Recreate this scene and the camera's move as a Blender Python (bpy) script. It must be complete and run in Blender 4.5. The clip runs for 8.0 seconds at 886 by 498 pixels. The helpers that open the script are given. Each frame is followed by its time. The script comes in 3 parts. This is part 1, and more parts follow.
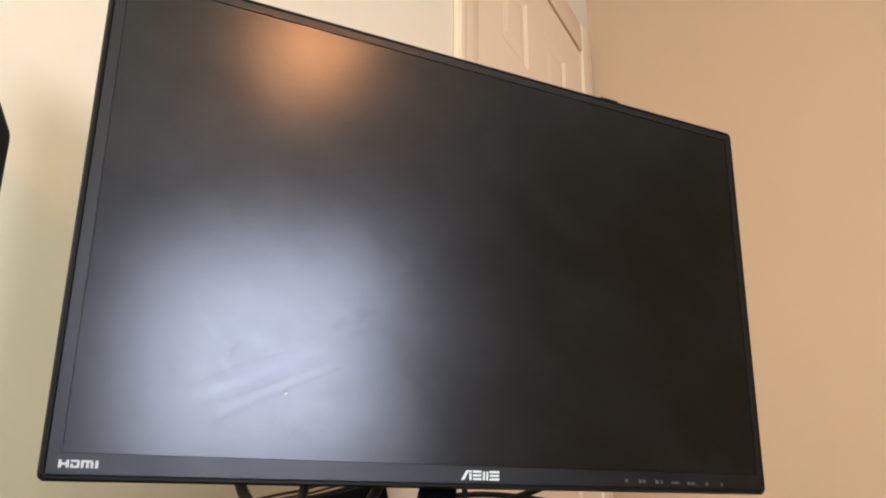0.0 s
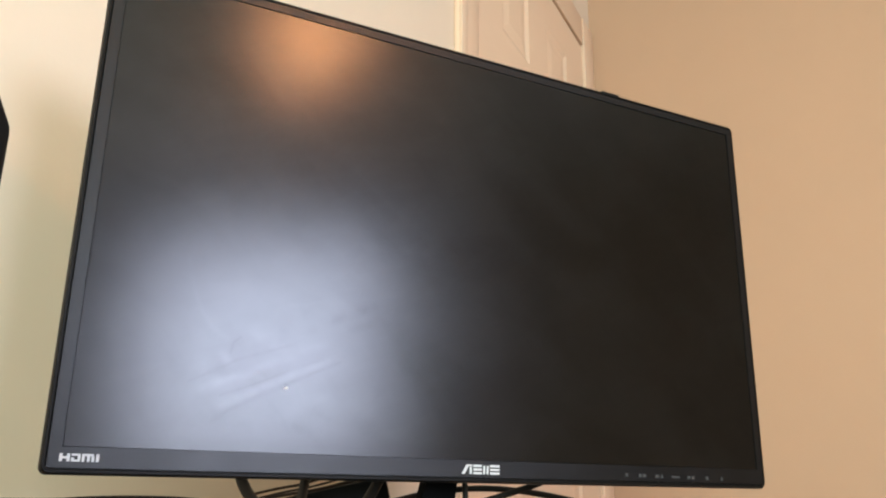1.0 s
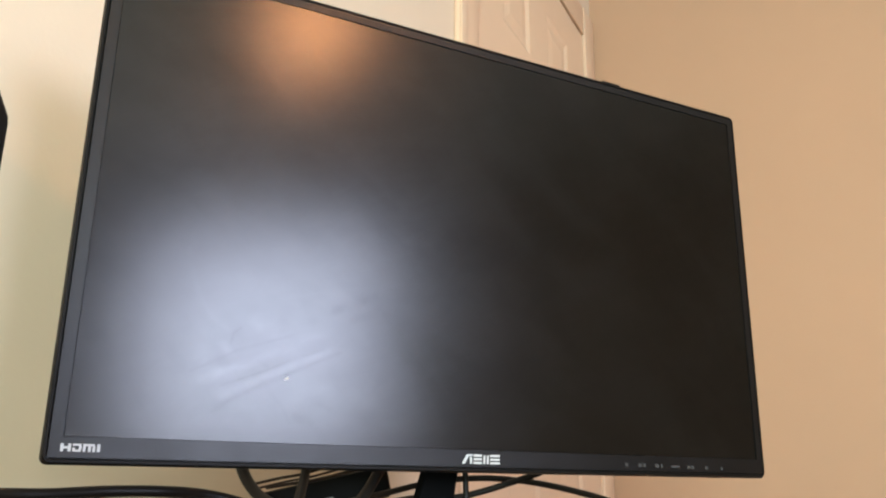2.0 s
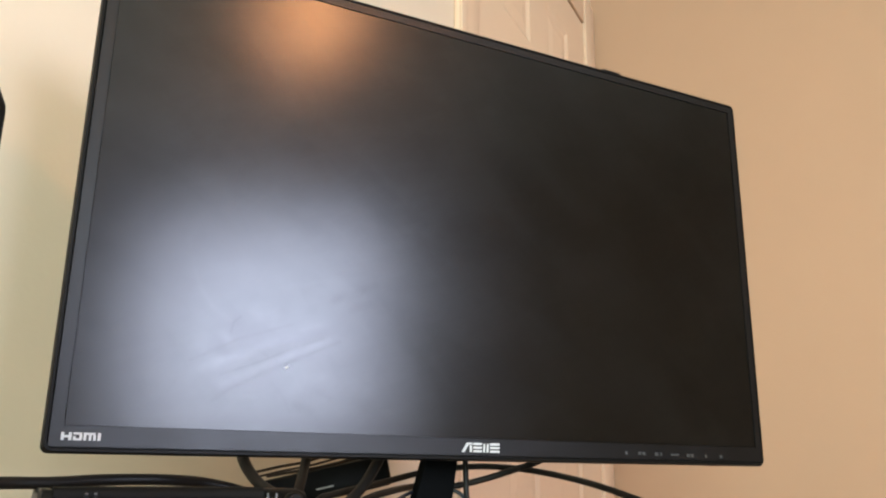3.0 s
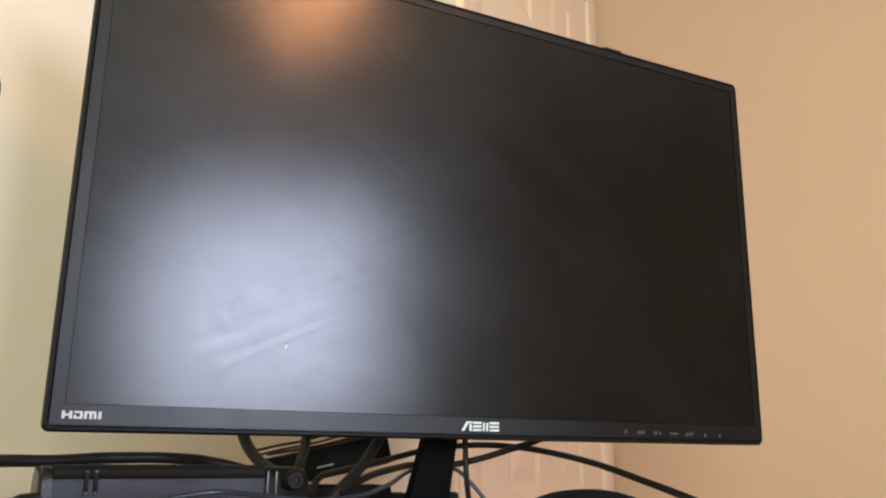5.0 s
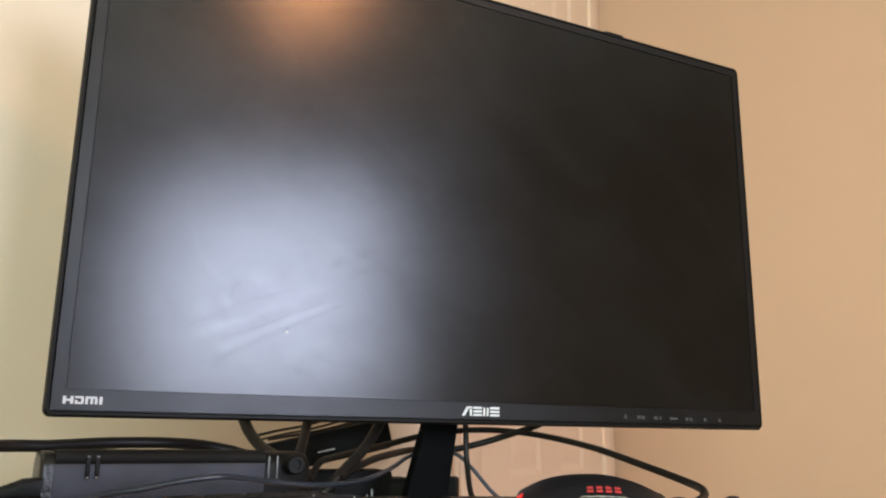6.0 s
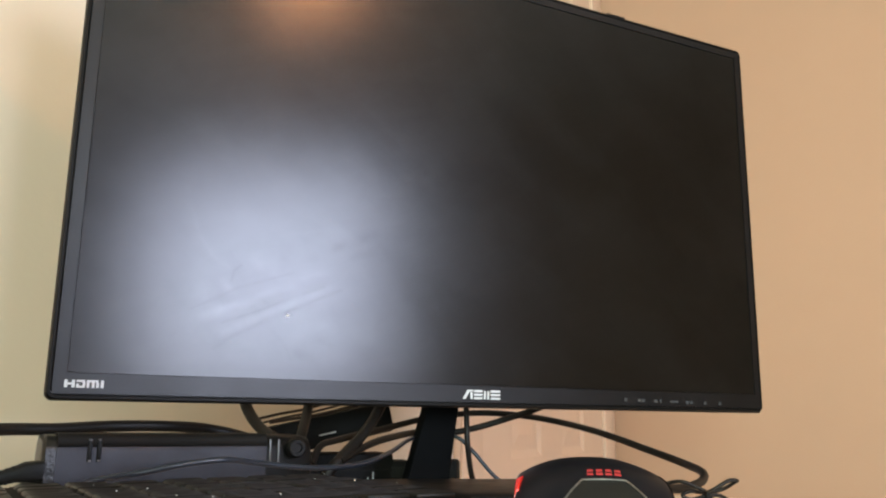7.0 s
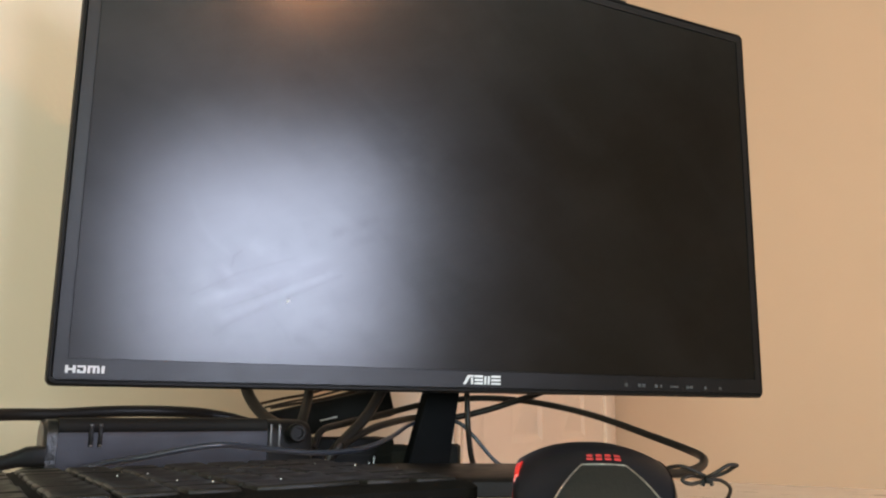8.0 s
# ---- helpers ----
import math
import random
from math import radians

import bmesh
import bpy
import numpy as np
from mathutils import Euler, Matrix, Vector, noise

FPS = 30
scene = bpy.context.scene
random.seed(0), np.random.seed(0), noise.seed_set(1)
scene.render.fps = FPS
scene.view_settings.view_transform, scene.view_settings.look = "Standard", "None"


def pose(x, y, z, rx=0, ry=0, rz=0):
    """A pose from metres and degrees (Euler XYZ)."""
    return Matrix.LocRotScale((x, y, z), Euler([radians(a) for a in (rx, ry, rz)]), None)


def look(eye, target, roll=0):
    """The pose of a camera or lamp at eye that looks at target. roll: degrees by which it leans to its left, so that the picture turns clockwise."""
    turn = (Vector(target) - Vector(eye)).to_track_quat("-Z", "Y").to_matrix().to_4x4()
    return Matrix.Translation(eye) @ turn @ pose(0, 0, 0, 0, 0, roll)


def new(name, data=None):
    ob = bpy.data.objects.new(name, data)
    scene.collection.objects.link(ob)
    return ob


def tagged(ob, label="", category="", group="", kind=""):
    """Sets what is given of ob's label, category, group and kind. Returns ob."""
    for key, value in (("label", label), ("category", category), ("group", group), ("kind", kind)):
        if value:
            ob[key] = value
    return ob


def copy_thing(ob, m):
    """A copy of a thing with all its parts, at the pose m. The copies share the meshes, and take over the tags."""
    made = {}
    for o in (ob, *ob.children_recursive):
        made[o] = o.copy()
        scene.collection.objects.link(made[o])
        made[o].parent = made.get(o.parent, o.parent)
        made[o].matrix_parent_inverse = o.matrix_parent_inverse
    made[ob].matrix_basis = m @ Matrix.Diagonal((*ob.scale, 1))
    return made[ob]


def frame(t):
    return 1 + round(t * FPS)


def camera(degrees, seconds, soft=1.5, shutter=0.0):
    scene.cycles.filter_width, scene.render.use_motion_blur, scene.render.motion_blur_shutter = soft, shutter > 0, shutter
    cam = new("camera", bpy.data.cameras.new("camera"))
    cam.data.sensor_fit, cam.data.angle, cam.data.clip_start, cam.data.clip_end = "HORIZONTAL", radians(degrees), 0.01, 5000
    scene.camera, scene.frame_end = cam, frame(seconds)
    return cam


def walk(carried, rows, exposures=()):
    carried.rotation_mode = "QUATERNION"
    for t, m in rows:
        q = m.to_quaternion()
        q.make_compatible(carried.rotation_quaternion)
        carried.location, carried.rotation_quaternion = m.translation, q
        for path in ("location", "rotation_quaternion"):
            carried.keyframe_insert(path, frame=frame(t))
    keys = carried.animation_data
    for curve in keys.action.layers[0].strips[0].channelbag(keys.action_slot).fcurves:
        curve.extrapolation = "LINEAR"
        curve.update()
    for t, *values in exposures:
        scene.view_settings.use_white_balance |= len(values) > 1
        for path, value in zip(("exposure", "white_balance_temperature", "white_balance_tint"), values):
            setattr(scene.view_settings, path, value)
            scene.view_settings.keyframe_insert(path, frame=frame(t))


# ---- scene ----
# ---------------------------------------------------------------- camera
cam = camera(57.0, 8.0, soft=2.1)
EYE_Z = 0.805
TURNS = ((0.0, 17.398, -0.517, -0.300), (0.5, 17.225, -0.580, -0.277), (1.0, 17.005, -0.575, -0.260),
         (1.5, 16.707, -0.570, -0.235), (3.0, 15.562, -0.510, -0.191), (3.5, 15.260, -0.514, -0.182),
         (4.0, 14.936, -0.525, -0.180), (4.5, 14.541, -0.555, -0.165), (6.0, 13.119, -0.560, -0.068),
         (6.5, 12.471, -0.530, -0.020), (7.0, 11.980, -0.520, 0.033), (7.5, 11.524, -0.515, 0.069),
         (8.0, 10.963, -0.490, 0.122))


def eye_at(t):
    a = t / 8.0
    b = a * (1 - a)
    return (0.0029 * a - 0.0017 * b, 0.0053 * a - 0.0030 * b, EYE_Z + 0.0006 * a - 0.0003 * b)


walk(cam, [(t, pose(*eye_at(t), 90 + p, r, y)) for t, p, r, y in TURNS])

# ---------------------------------------------------------------- frames of reference
ROOM = Matrix.Translation((0.4493, 2.2225, 0.0)) @ Matrix.Rotation(radians(-26.43), 4, "Z")
ROOM_W, ROOM_L, ROOM_H = 3.82, 4.68, 2.44      # across (local x), along (local -y), height
DESK_Z = 0.75
MON = Matrix.Translation((0.0293, 0.6068, EYE_Z + 0.0129)) @ pose(0, 0, 0, 0.44, 0, 27.0)
LAMP_AT = (2.325, -2.505)
FILL_AT = (1.62, 1.22, 1.60, 1.30)          # added fill window behind the camera: across the room, height of centre, width, height
WINDOW_AT = (-3.27, 1.48, 1.36, 1.24)        # along the wall, height of centre, width, height


def room(x, y, z):
    return ROOM @ Vector((x, y, z))


# ---------------------------------------------------------------- world and light
world = bpy.data.worlds.new("world")
scene.world = world
world.use_nodes = True
wn = world.node_tree.nodes
sky = wn.new("ShaderNodeTexSky")
sky.sky_type, sky.sun_disc, sky.sun_elevation, sky.sun_rotation = "NISHITA", False, radians(35), radians(200)
world.node_tree.links.new(sky.outputs[0], wn["Background"].inputs[0])
wn["Background"].inputs[1].default_value = 0.1

DAY_WATTS, FILL_WATTS, LAMP_GLOW = 119.0, 138.0, 280.0


def area_lamp(name, m, w, h, watts, colour):
    data = bpy.data.lights.new(name, "AREA")
    data.shape, data.size, data.size_y, data.energy, data.color = "RECTANGLE", w, h, watts, colour
    ob = new(name, data)
    ob.matrix_world = m
    return ob


wy, wz, ww, wh = WINDOW_AT
area_lamp("window_daylight", look(room(ROOM_W + 0.03, wy, wz), room(0, wy, wz)), ww - 0.1, wh - 0.1, DAY_WATTS, (0.75, 0.82, 1.05))
# Fill lamp added behind the camera to brighten the walls.
sx, sz, sw, sh = FILL_AT
area_lamp("added_fill_daylight", look(room(sx, -ROOM_L - 0.03, sz), room(sx, 0, sz)), sw - 0.1, sh - 0.1, FILL_WATTS, (0.77, 0.98, 0.89))


# ---------------------------------------------------------------- materials
def mat(name, colour, rough=0.5, metal=0.0, vary=0.06, scale=8.0, bump=0.0, bump_scale=120.0, second=None, rough_vary=0.0,
        coords="Object", stretch=(1, 1, 1), spec=0.5, emit=None, island=0.0):
    m = bpy.data.materials.new(name)
    m.use_nodes = True
    nt = m.node_tree
    p = nt.nodes["Principled BSDF"]
    p.inputs["Roughness"].default_value, p.inputs["Metallic"].default_value = rough, metal
    p.inputs["Specular IOR Level"].default_value = spec
    tc = nt.nodes.new("ShaderNodeTexCoord")
    mp = nt.nodes.new("ShaderNodeMapping")
    mp.inputs["Scale"].default_value = stretch
    nt.links.new(tc.outputs[coords], mp.inputs[0])

    def tex(s, detail=4.0):
        t = nt.nodes.new("ShaderNodeTexNoise")
        t.inputs["Scale"].default_value, t.inputs["Detail"].default_value = s, detail
        nt.links.new(mp.outputs[0], t.inputs["Vector"])
        return t

    n1, n2 = tex(scale), tex(scale * 9)
    add = nt.nodes.new("ShaderNodeMath")
    add.operation = "MULTIPLY_ADD"
    add.inputs[1].default_value = 0.35
    nt.links.new(n2.outputs[0], add.inputs[0])
    nt.links.new(n1.outputs[0], add.inputs[2])
    ramp = nt.nodes.new("ShaderNodeValToRGB")
    c2 = second or tuple(c * (1 - vary) for c in colour)
    ramp.color_ramp.elements[0].position, ramp.color_ramp.elements[1].position = 0.45, 0.95
    ramp.color_ramp.elements[0].color, ramp.color_ramp.elements[1].color = (*c2, 1), (*colour, 1)
    nt.links.new(add.outputs[0], ramp.inputs[0])
    out = ramp.outputs[0]
    if island:
        info = nt.nodes.new("ShaderNodeObjectInfo")
        hsv = nt.nodes.new("ShaderNodeHueSaturation")
        mr = nt.nodes.new("ShaderNodeMapRange")
        mr.inputs[3].default_value, mr.inputs[4].default_value = 1 - island, 1 + island
        nt.links.new(info.outputs["Random"], mr.inputs[0])
        nt.links.new(mr.outputs[0], hsv.inputs["Value"])
        nt.links.new(out, hsv.inputs["Color"])
        out = hsv.outputs[0]
    nt.links.new(out, p.inputs["Base Color"])
    if rough_vary:
        mr = nt.nodes.new("ShaderNodeMapRange")
        mr.inputs[1].default_value, mr.inputs[2].default_value = 0.3, 0.7
        mr.inputs[3].default_value, mr.inputs[4].default_value = max(0.02, rough - rough_vary), rough + rough_vary
        nt.links.new(tex(scale * 3).outputs[0], mr.inputs[0])
        nt.links.new(mr.outputs[0], p.inputs["Roughness"])
    if bump:
        b = nt.nodes.new("ShaderNodeBump")
        b.inputs["Strength"].default_value, b.inputs["Distance"].default_value = bump, 0.001
        nt.links.new(tex(bump_scale, 3.0).outputs[0], b.inputs["Height"])
        nt.links.new(b.outputs[0], p.inputs["Normal"])
    if emit:
        p.inputs["Emission Color"].default_value, p.inputs["Emission Strength"].default_value = (*emit[:3], 1), emit[3]
    return m


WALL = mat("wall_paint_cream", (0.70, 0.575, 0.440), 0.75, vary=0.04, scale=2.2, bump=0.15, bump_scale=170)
# Shade of the unseen south and east walls, put into their paint.
WALL_DIM = mat("wall_paint_shaded", (0.29, 0.215, 0.145), 0.8, vary=0.05, scale=2.0, bump=0.35, bump_scale=170)
# Cream paint with the north wall's dimmer, warmer light mixed into the colour.
WALL_LAMPLIT = mat("wall_paint_lamplit", (0.495, 0.311, 0.192), 0.75, vary=0.04, scale=2.0, bump=0.15, bump_scale=170)
CEIL = mat("ceiling_paint", (0.56, 0.51, 0.43), 0.85, vary=0.04, scale=3, bump=0.4, bump_scale=90)
WHITE = mat("door_paint_cream", (0.73, 0.535, 0.375), 0.50, vary=0.04, scale=4, bump=0.1, bump_scale=60)
CARPET = mat("carpet_brown", (0.20, 0.16, 0.12), 0.95, vary=0.35, scale=25, bump=0.8, bump_scale=400)
LAMINATE = mat("desk_laminate_beige", (0.70, 0.57, 0.46), 0.32, vary=0.14, scale=6, stretch=(1, 6, 1), bump=0.08, bump_scale=150, rough_vary=0.06)
DESK_LEG = mat("desk_leg_metal", (0.05, 0.05, 0.05), 0.45, vary=0.2)
CASE = mat("monitor_case_black", (0.008, 0.008, 0.008), 0.40, spec=0.35, vary=0.25, scale=30, bump=0.12, bump_scale=900)
RIM = mat("monitor_rim_gloss_black", (0.008, 0.0070, 0.0062), 0.34, vary=0.2, scale=20, spec=0.07)
BEZEL = mat("bezel_satin_black", (0.0034, 0.0033, 0.0032), 0.33, vary=0.2, scale=14, spec=0.32, rough_vary=0.03, bump=0.05, bump_scale=700)
MARK = mat("print_silver", (0.52, 0.52, 0.53), 0.4, vary=0.08, scale=90)
ICON = mat("print_grey", (0.034, 0.034, 0.033), 0.5, vary=0.2, scale=200)
STAND_BASE = mat("stand_base_satin", (0.0060, 0.0055, 0.0050), 0.46, vary=0.3, scale=18, rough_vary=0.06, bump=0.1, bump_scale=400, spec=0.17)
STAND = mat("stand_satin_black", (0.0042, 0.0043, 0.0047), 0.68, vary=0.3, scale=18, rough_vary=0.08, bump=0.1, bump_scale=400, spec=0.03)
GLOSS = mat("gloss_black_plastic", (0.006, 0.006, 0.007), 0.2, vary=0.3, scale=18, rough_vary=0.06)
RUBBER = mat("cable_black_rubber", (0.0120, 0.0090, 0.0070), 0.48, spec=0.22, vary=0.35, scale=40, bump=0.1, bump_scale=300)
# Black plastic darkened in its colour for the shade under the monitor.
SHADED_PLASTIC = mat("shaded_black_plastic", (0.0044, 0.0043, 0.0042), 0.48, vary=0.3, scale=30, spec=0.14, bump=0.1, bump_scale=300)
SCUFF = mat("scuffed_black_plastic", (0.011, 0.011, 0.0095), 0.34, second=(0.0022, 0.0022, 0.0020), spec=0.3, scale=75, bump=0.6, bump_scale=260)
NAVY = mat("navy_plastic", (0.0056, 0.0078, 0.0182), 0.55, vary=0.3, scale=16, rough_vary=0.06, bump=0.1, bump_scale=250, spec=0.4)
MATT = mat("matt_black_plastic", (0.0085, 0.0080, 0.0074), 0.66, spec=0.12, vary=0.3, scale=20, bump=0.15, bump_scale=400)
DUSTY = mat("dusty_black_plastic", (0.005, 0.0048, 0.0042), 0.68, second=(0.018, 0.017, 0.014), spec=0.12, scale=60, bump=0.2, bump_scale=500)
KEYCAP = mat("keycap_black", (0.0048, 0.0043, 0.0035), 0.42, spec=0.16, second=(0.0115, 0.0100, 0.0082), scale=110, bump=0.2, bump_scale=260, island=0.2)
KEYDECK = mat("keyboard_deck_black", (0.0024, 0.0022, 0.0019), 0.7, second=(0.0052, 0.0047, 0.0040), spec=0.05, scale=60, bump=0.2, bump_scale=500)
MOUSE_SHELL = mat("mouse_shell_black", (0.0034, 0.0044, 0.0075), 0.40, spec=0.16, vary=0.25, scale=30, bump=0.05, bump_scale=700)
MOUSE_PANEL = mat("mouse_panel_charcoal", (0.0075, 0.0083, 0.0074), 0.5, spec=0.25, vary=0.25, scale=50, bump=0.15, bump_scale=600)
# Dark patches in the chrome colour break its shine into glints.
CHROME = mat("chrome_trim", (0.62, 0.64, 0.63), 0.28, 1.0, second=(0.05, 0.05, 0.05), scale=160)
RED_GLOW = mat("red_led_plastic", (0.75, 0.03, 0.02), 0.25, vary=0.1, scale=60, emit=(1.0, 0.04, 0.03, 0.13))
RED_MARK = mat("red_print", (0.40, 0.03, 0.03), 0.45, vary=0.3, scale=300, emit=(1.0, 0.06, 0.05, 0.02))
LAMP_GLASS = mat("lamp_glass_warm", (0.9, 0.85, 0.75), 0.3, vary=0.02, emit=(1.0, 0.43, 0.17, LAMP_GLOW))
BRASS = mat("lamp_base_metal", (0.6, 0.55, 0.45), 0.35, 1.0)
GLASS = mat("clear_glass", (0.95, 0.96, 0.96), 0.02, vary=0.01)
GLASS.node_tree.nodes["Principled BSDF"].inputs["Transmission Weight"].default_value = 1.0
BROWN = mat("cable_brown_sheath", (0.055, 0.034, 0.020), 0.5, vary=0.4, scale=60, spec=0.3)
CABLE_GREY = mat("cable_slate_gloss", (0.013, 0.019, 0.031), 0.30, vary=0.3, scale=40, spec=0.5)
BRACKET = mat("bracket_grey_metal", (0.10, 0.10, 0.10), 0.4, 0.6, vary=0.2, scale=80)
DUST = mat("dust_grey", (0.62, 0.60, 0.57), 0.9, vary=0.3, scale=200)


def screen_material():
    """Dark matt panel: a soft sheen over black, with wiped smears that change the sheen."""
    m = bpy.data.materials.new("screen_matt_black")
    m.use_nodes = True
    nt = m.node_tree
    nt.nodes.remove(nt.nodes["Principled BSDF"])
    tc = nt.nodes.new("ShaderNodeTexCoord")
    split = nt.nodes.new("ShaderNodeSeparateXYZ")
    nt.links.new(tc.outputs["Object"], split.inputs[0])

    def op(kind, a, b=0.0, clamp=False):
        n = nt.nodes.new("ShaderNodeMath")
        n.operation, n.use_clamp = kind, clamp
        for i, v in enumerate((a, b)):
            if isinstance(v, (int, float)):
                n.inputs[i].default_value = v
            else:
                nt.links.new(v, n.inputs[i])
        return n.outputs[0]

    def remap(v, a, b, c, d):
        n = nt.nodes.new("ShaderNodeMapRange")
        n.interpolation_type = "SMOOTHSTEP"
        for i, q in enumerate((a, b, c, d)):
            n.inputs[i + 1].default_value = q
        nt.links.new(v, n.inputs[0])
        return n.outputs[0]

    def smear(turn, stretch, scale, lo, hi, distort=0.4):
        m1, m2 = nt.nodes.new("ShaderNodeMapping"), nt.nodes.new("ShaderNodeMapping")
        m1.inputs["Rotation"].default_value = (0, radians(turn), 0)
        m2.inputs["Scale"].default_value = stretch
        nz = nt.nodes.new("ShaderNodeTexNoise")
        nz.inputs["Scale"].default_value, nz.inputs["Detail"].default_value = scale, 4
        nz.inputs["Distortion"].default_value = distort
        nt.links.new(tc.outputs["Object"], m1.inputs[0])
        nt.links.new(m1.outputs[0], m2.inputs[0])
        nt.links.new(m2.outputs[0], nz.inputs["Vector"])
        return remap(nz.outputs[0], lo, hi, 0.0, 1.0)

    X, Z = split.outputs[0], split.outputs[2]
    wobble = nt.nodes.new("ShaderNodeTexNoise")
    wobble.inputs["Scale"].default_value, wobble.inputs["Detail"].default_value = 60, 3
    nt.links.new(tc.outputs["Object"], wobble.inputs["Vector"])
    wob = op("MULTIPLY", op("SUBTRACT", wobble.outputs[0], 0.5), 0.004)
    patchy = remap(wobble.outputs[0], 0.36, 0.60, 0.25, 1.0)

    def stroke(width, *points):
        """A wiped mark along a row of points, soft at its sides and ends."""
        best = None
        for (x0, z0), (x1, z1) in zip(points, points[1:]):
            dx, dz = x1 - x0, z1 - z0
            px, pz = op("SUBTRACT", X, x0), op("SUBTRACT", Z, z0)
            along = op("MULTIPLY", op("ADD", op("MULTIPLY", px, dx), op("MULTIPLY", pz, dz)), 1 / (dx * dx + dz * dz), True)
            ex, ez = op("SUBTRACT", px, op("MULTIPLY", along, dx)), op("SUBTRACT", pz, op("MULTIPLY", along, dz))
            far = op("SQRT", op("ADD", op("MULTIPLY", ex, ex), op("MULTIPLY", ez, ez)))
            best = far if best is None else op("MINIMUM", best, far)
        near = remap(op("ABSOLUTE", op("ADD", best, wob)), 0.0, width, 1.0, 0.0)
        return op("MULTIPLY", near, patchy)

    wipe = smear(16, (1, 1, 6), 14, 0.40, 0.72)
    film = smear(-35, (1, 1, 1.8), 11, 0.35, 0.70, 0.8)
    light = stroke(0.0046, (-0.2014, 0.0508), (-0.1592, 0.0704), (-0.1190, 0.0873))
    for share, wide, points in ((1.2, 0.0040, ((-0.1884, 0.0418), (-0.1620, 0.0549), (-0.1184, 0.0756))),
                                (1.5, 0.0040, ((-0.1901, 0.0752), (-0.1861, 0.0704))),
                                (0.9, 0.0030, ((-0.2165, 0.1339), (-0.2126, 0.1193), (-0.2067, 0.1031), (-0.1977, 0.0911), (-0.1881, 0.0846))),
                                (0.9, 0.0060, ((-0.1720, 0.0918), (-0.1582, 0.0837))),
                                (0.6, 0.0080, ((-0.1475, 0.0359), (-0.1346, 0.0440), (-0.1171, 0.0507))),
                                (0.6, 0.0050, ((-0.2006, 0.0616), (-0.1896, 0.0570)))):
        light = op("ADD", light, op("MULTIPLY", stroke(wide, *points), share))
    dark = stroke(0.0017, (-0.2088, 0.0556), (-0.1937, 0.0636), (-0.1798, 0.0715), (-0.1447, 0.0840))
    for share, wide, points in ((0.9, 0.0017, ((-0.1889, 0.0480), (-0.1622, 0.0589), (-0.1437, 0.0678), (-0.1224, 0.0762))),
                                (1.1, 0.0022, ((-0.1929, 0.0318), (-0.1828, 0.0394), (-0.1617, 0.0507), (-0.1102, 0.0753))),
                                (1.2, 0.0050, ((-0.1156, 0.1035), (-0.1034, 0.1088), (-0.0865, 0.1168))),
                                (1.3, 0.0016, ((-0.1847, 0.0757), (-0.1834, 0.0823), (-0.1791, 0.0859))),
                                (1.1, 0.0050, ((-0.1396, 0.0308), (-0.1298, 0.0279))),
                                (0.7, 0.0055, ((-0.1623, 0.0324), (-0.1551, 0.0355))),
                                (0.7, 0.0050, ((-0.1029, 0.0992), (-0.0861, 0.1045))),
                                (0.6, 0.0030, ((-0.1700, 0.1010), (-0.1760, 0.0930))),
                                (0.5, 0.0060, ((-0.1520, 0.0930), (-0.1300, 0.0960))),
                                (0.6, 0.0028, ((-0.1560, 0.0440), (-0.1480, 0.0360), (-0.1430, 0.0270))),
                                (0.6, 0.0035, ((-0.1270, 0.0410), (-0.1160, 0.0370))),
                                (0.5, 0.0026, ((-0.1660, 0.0655), (-0.1600, 0.0620))),
                                (0.8, 0.0060, ((-0.1150, 0.3060), (-0.0990, 0.2960), (-0.0850, 0.2900)))):
        dark = op("ADD", dark, op("MULTIPLY", stroke(wide, *points), share))
    level = op("ADD", 1.0, op("MULTIPLY", light, 0.13))
    level = op("SUBTRACT", level, op("MULTIPLY", dark, 0.18))
    level = op("SUBTRACT", level, op("MULTIPLY", wipe, 0.05))
    level = op("ADD", level, op("MULTIPLY", film, 0.06))
    level = op("ADD", level, op("MULTIPLY", smear(30, (1, 1, 2.2), 34, 0.42, 0.66, 1.2), 0.06))
    level = op("SUBTRACT", level, op("MULTIPLY", smear(-50, (1, 1, 3.0), 22, 0.50, 0.72, 0.8), 0.06))
    fres = nt.nodes.new("ShaderNodeFresnel")
    fres.inputs["IOR"].default_value = 1.42
    fac = op("MULTIPLY", fres.outputs[0], level, True)
    lobes = nt.nodes.new("ShaderNodeMixShader")
    lobes.inputs[0].default_value = SHEEN_HALO
    for k, r in enumerate((SHEEN_ROUGH, SHEEN_WIDE)):
        sheen = nt.nodes.new("ShaderNodeBsdfGlossy")
        sheen.distribution = "BECKMANN"
        nt.links.new(op("ADD", r, op("MULTIPLY", film, 0.015)), sheen.inputs["Roughness"])
        sheen.inputs["Color"].default_value = (1, 1, 1, 1)
        nt.links.new(sheen.outputs[0], lobes.inputs[k + 1])
    base = nt.nodes.new("ShaderNodeBsdfDiffuse")
    grain = nt.nodes.new("ShaderNodeValToRGB")
    grain.color_ramp.elements[0].color, grain.color_ramp.elements[1].color = (0.0035, 0.0032, 0.003, 1), (0.005, 0.0047, 0.0045, 1)
    nt.links.new(film, grain.inputs[0])
    nt.links.new(grain.outputs[0], base.inputs["Color"])
    mix = nt.nodes.new("ShaderNodeMixShader")
    nt.links.new(fac, mix.inputs[0])
    nt.links.new(base.outputs[0], mix.inputs[1])
    nt.links.new(lobes.outputs[0], mix.inputs[2])
    nt.links.new(mix.outputs[0], nt.nodes["Material Output"].inputs["Surface"])
    return m


SHEEN_ROUGH, SHEEN_WIDE, SHEEN_HALO = 0.198, 0.30, 0.35
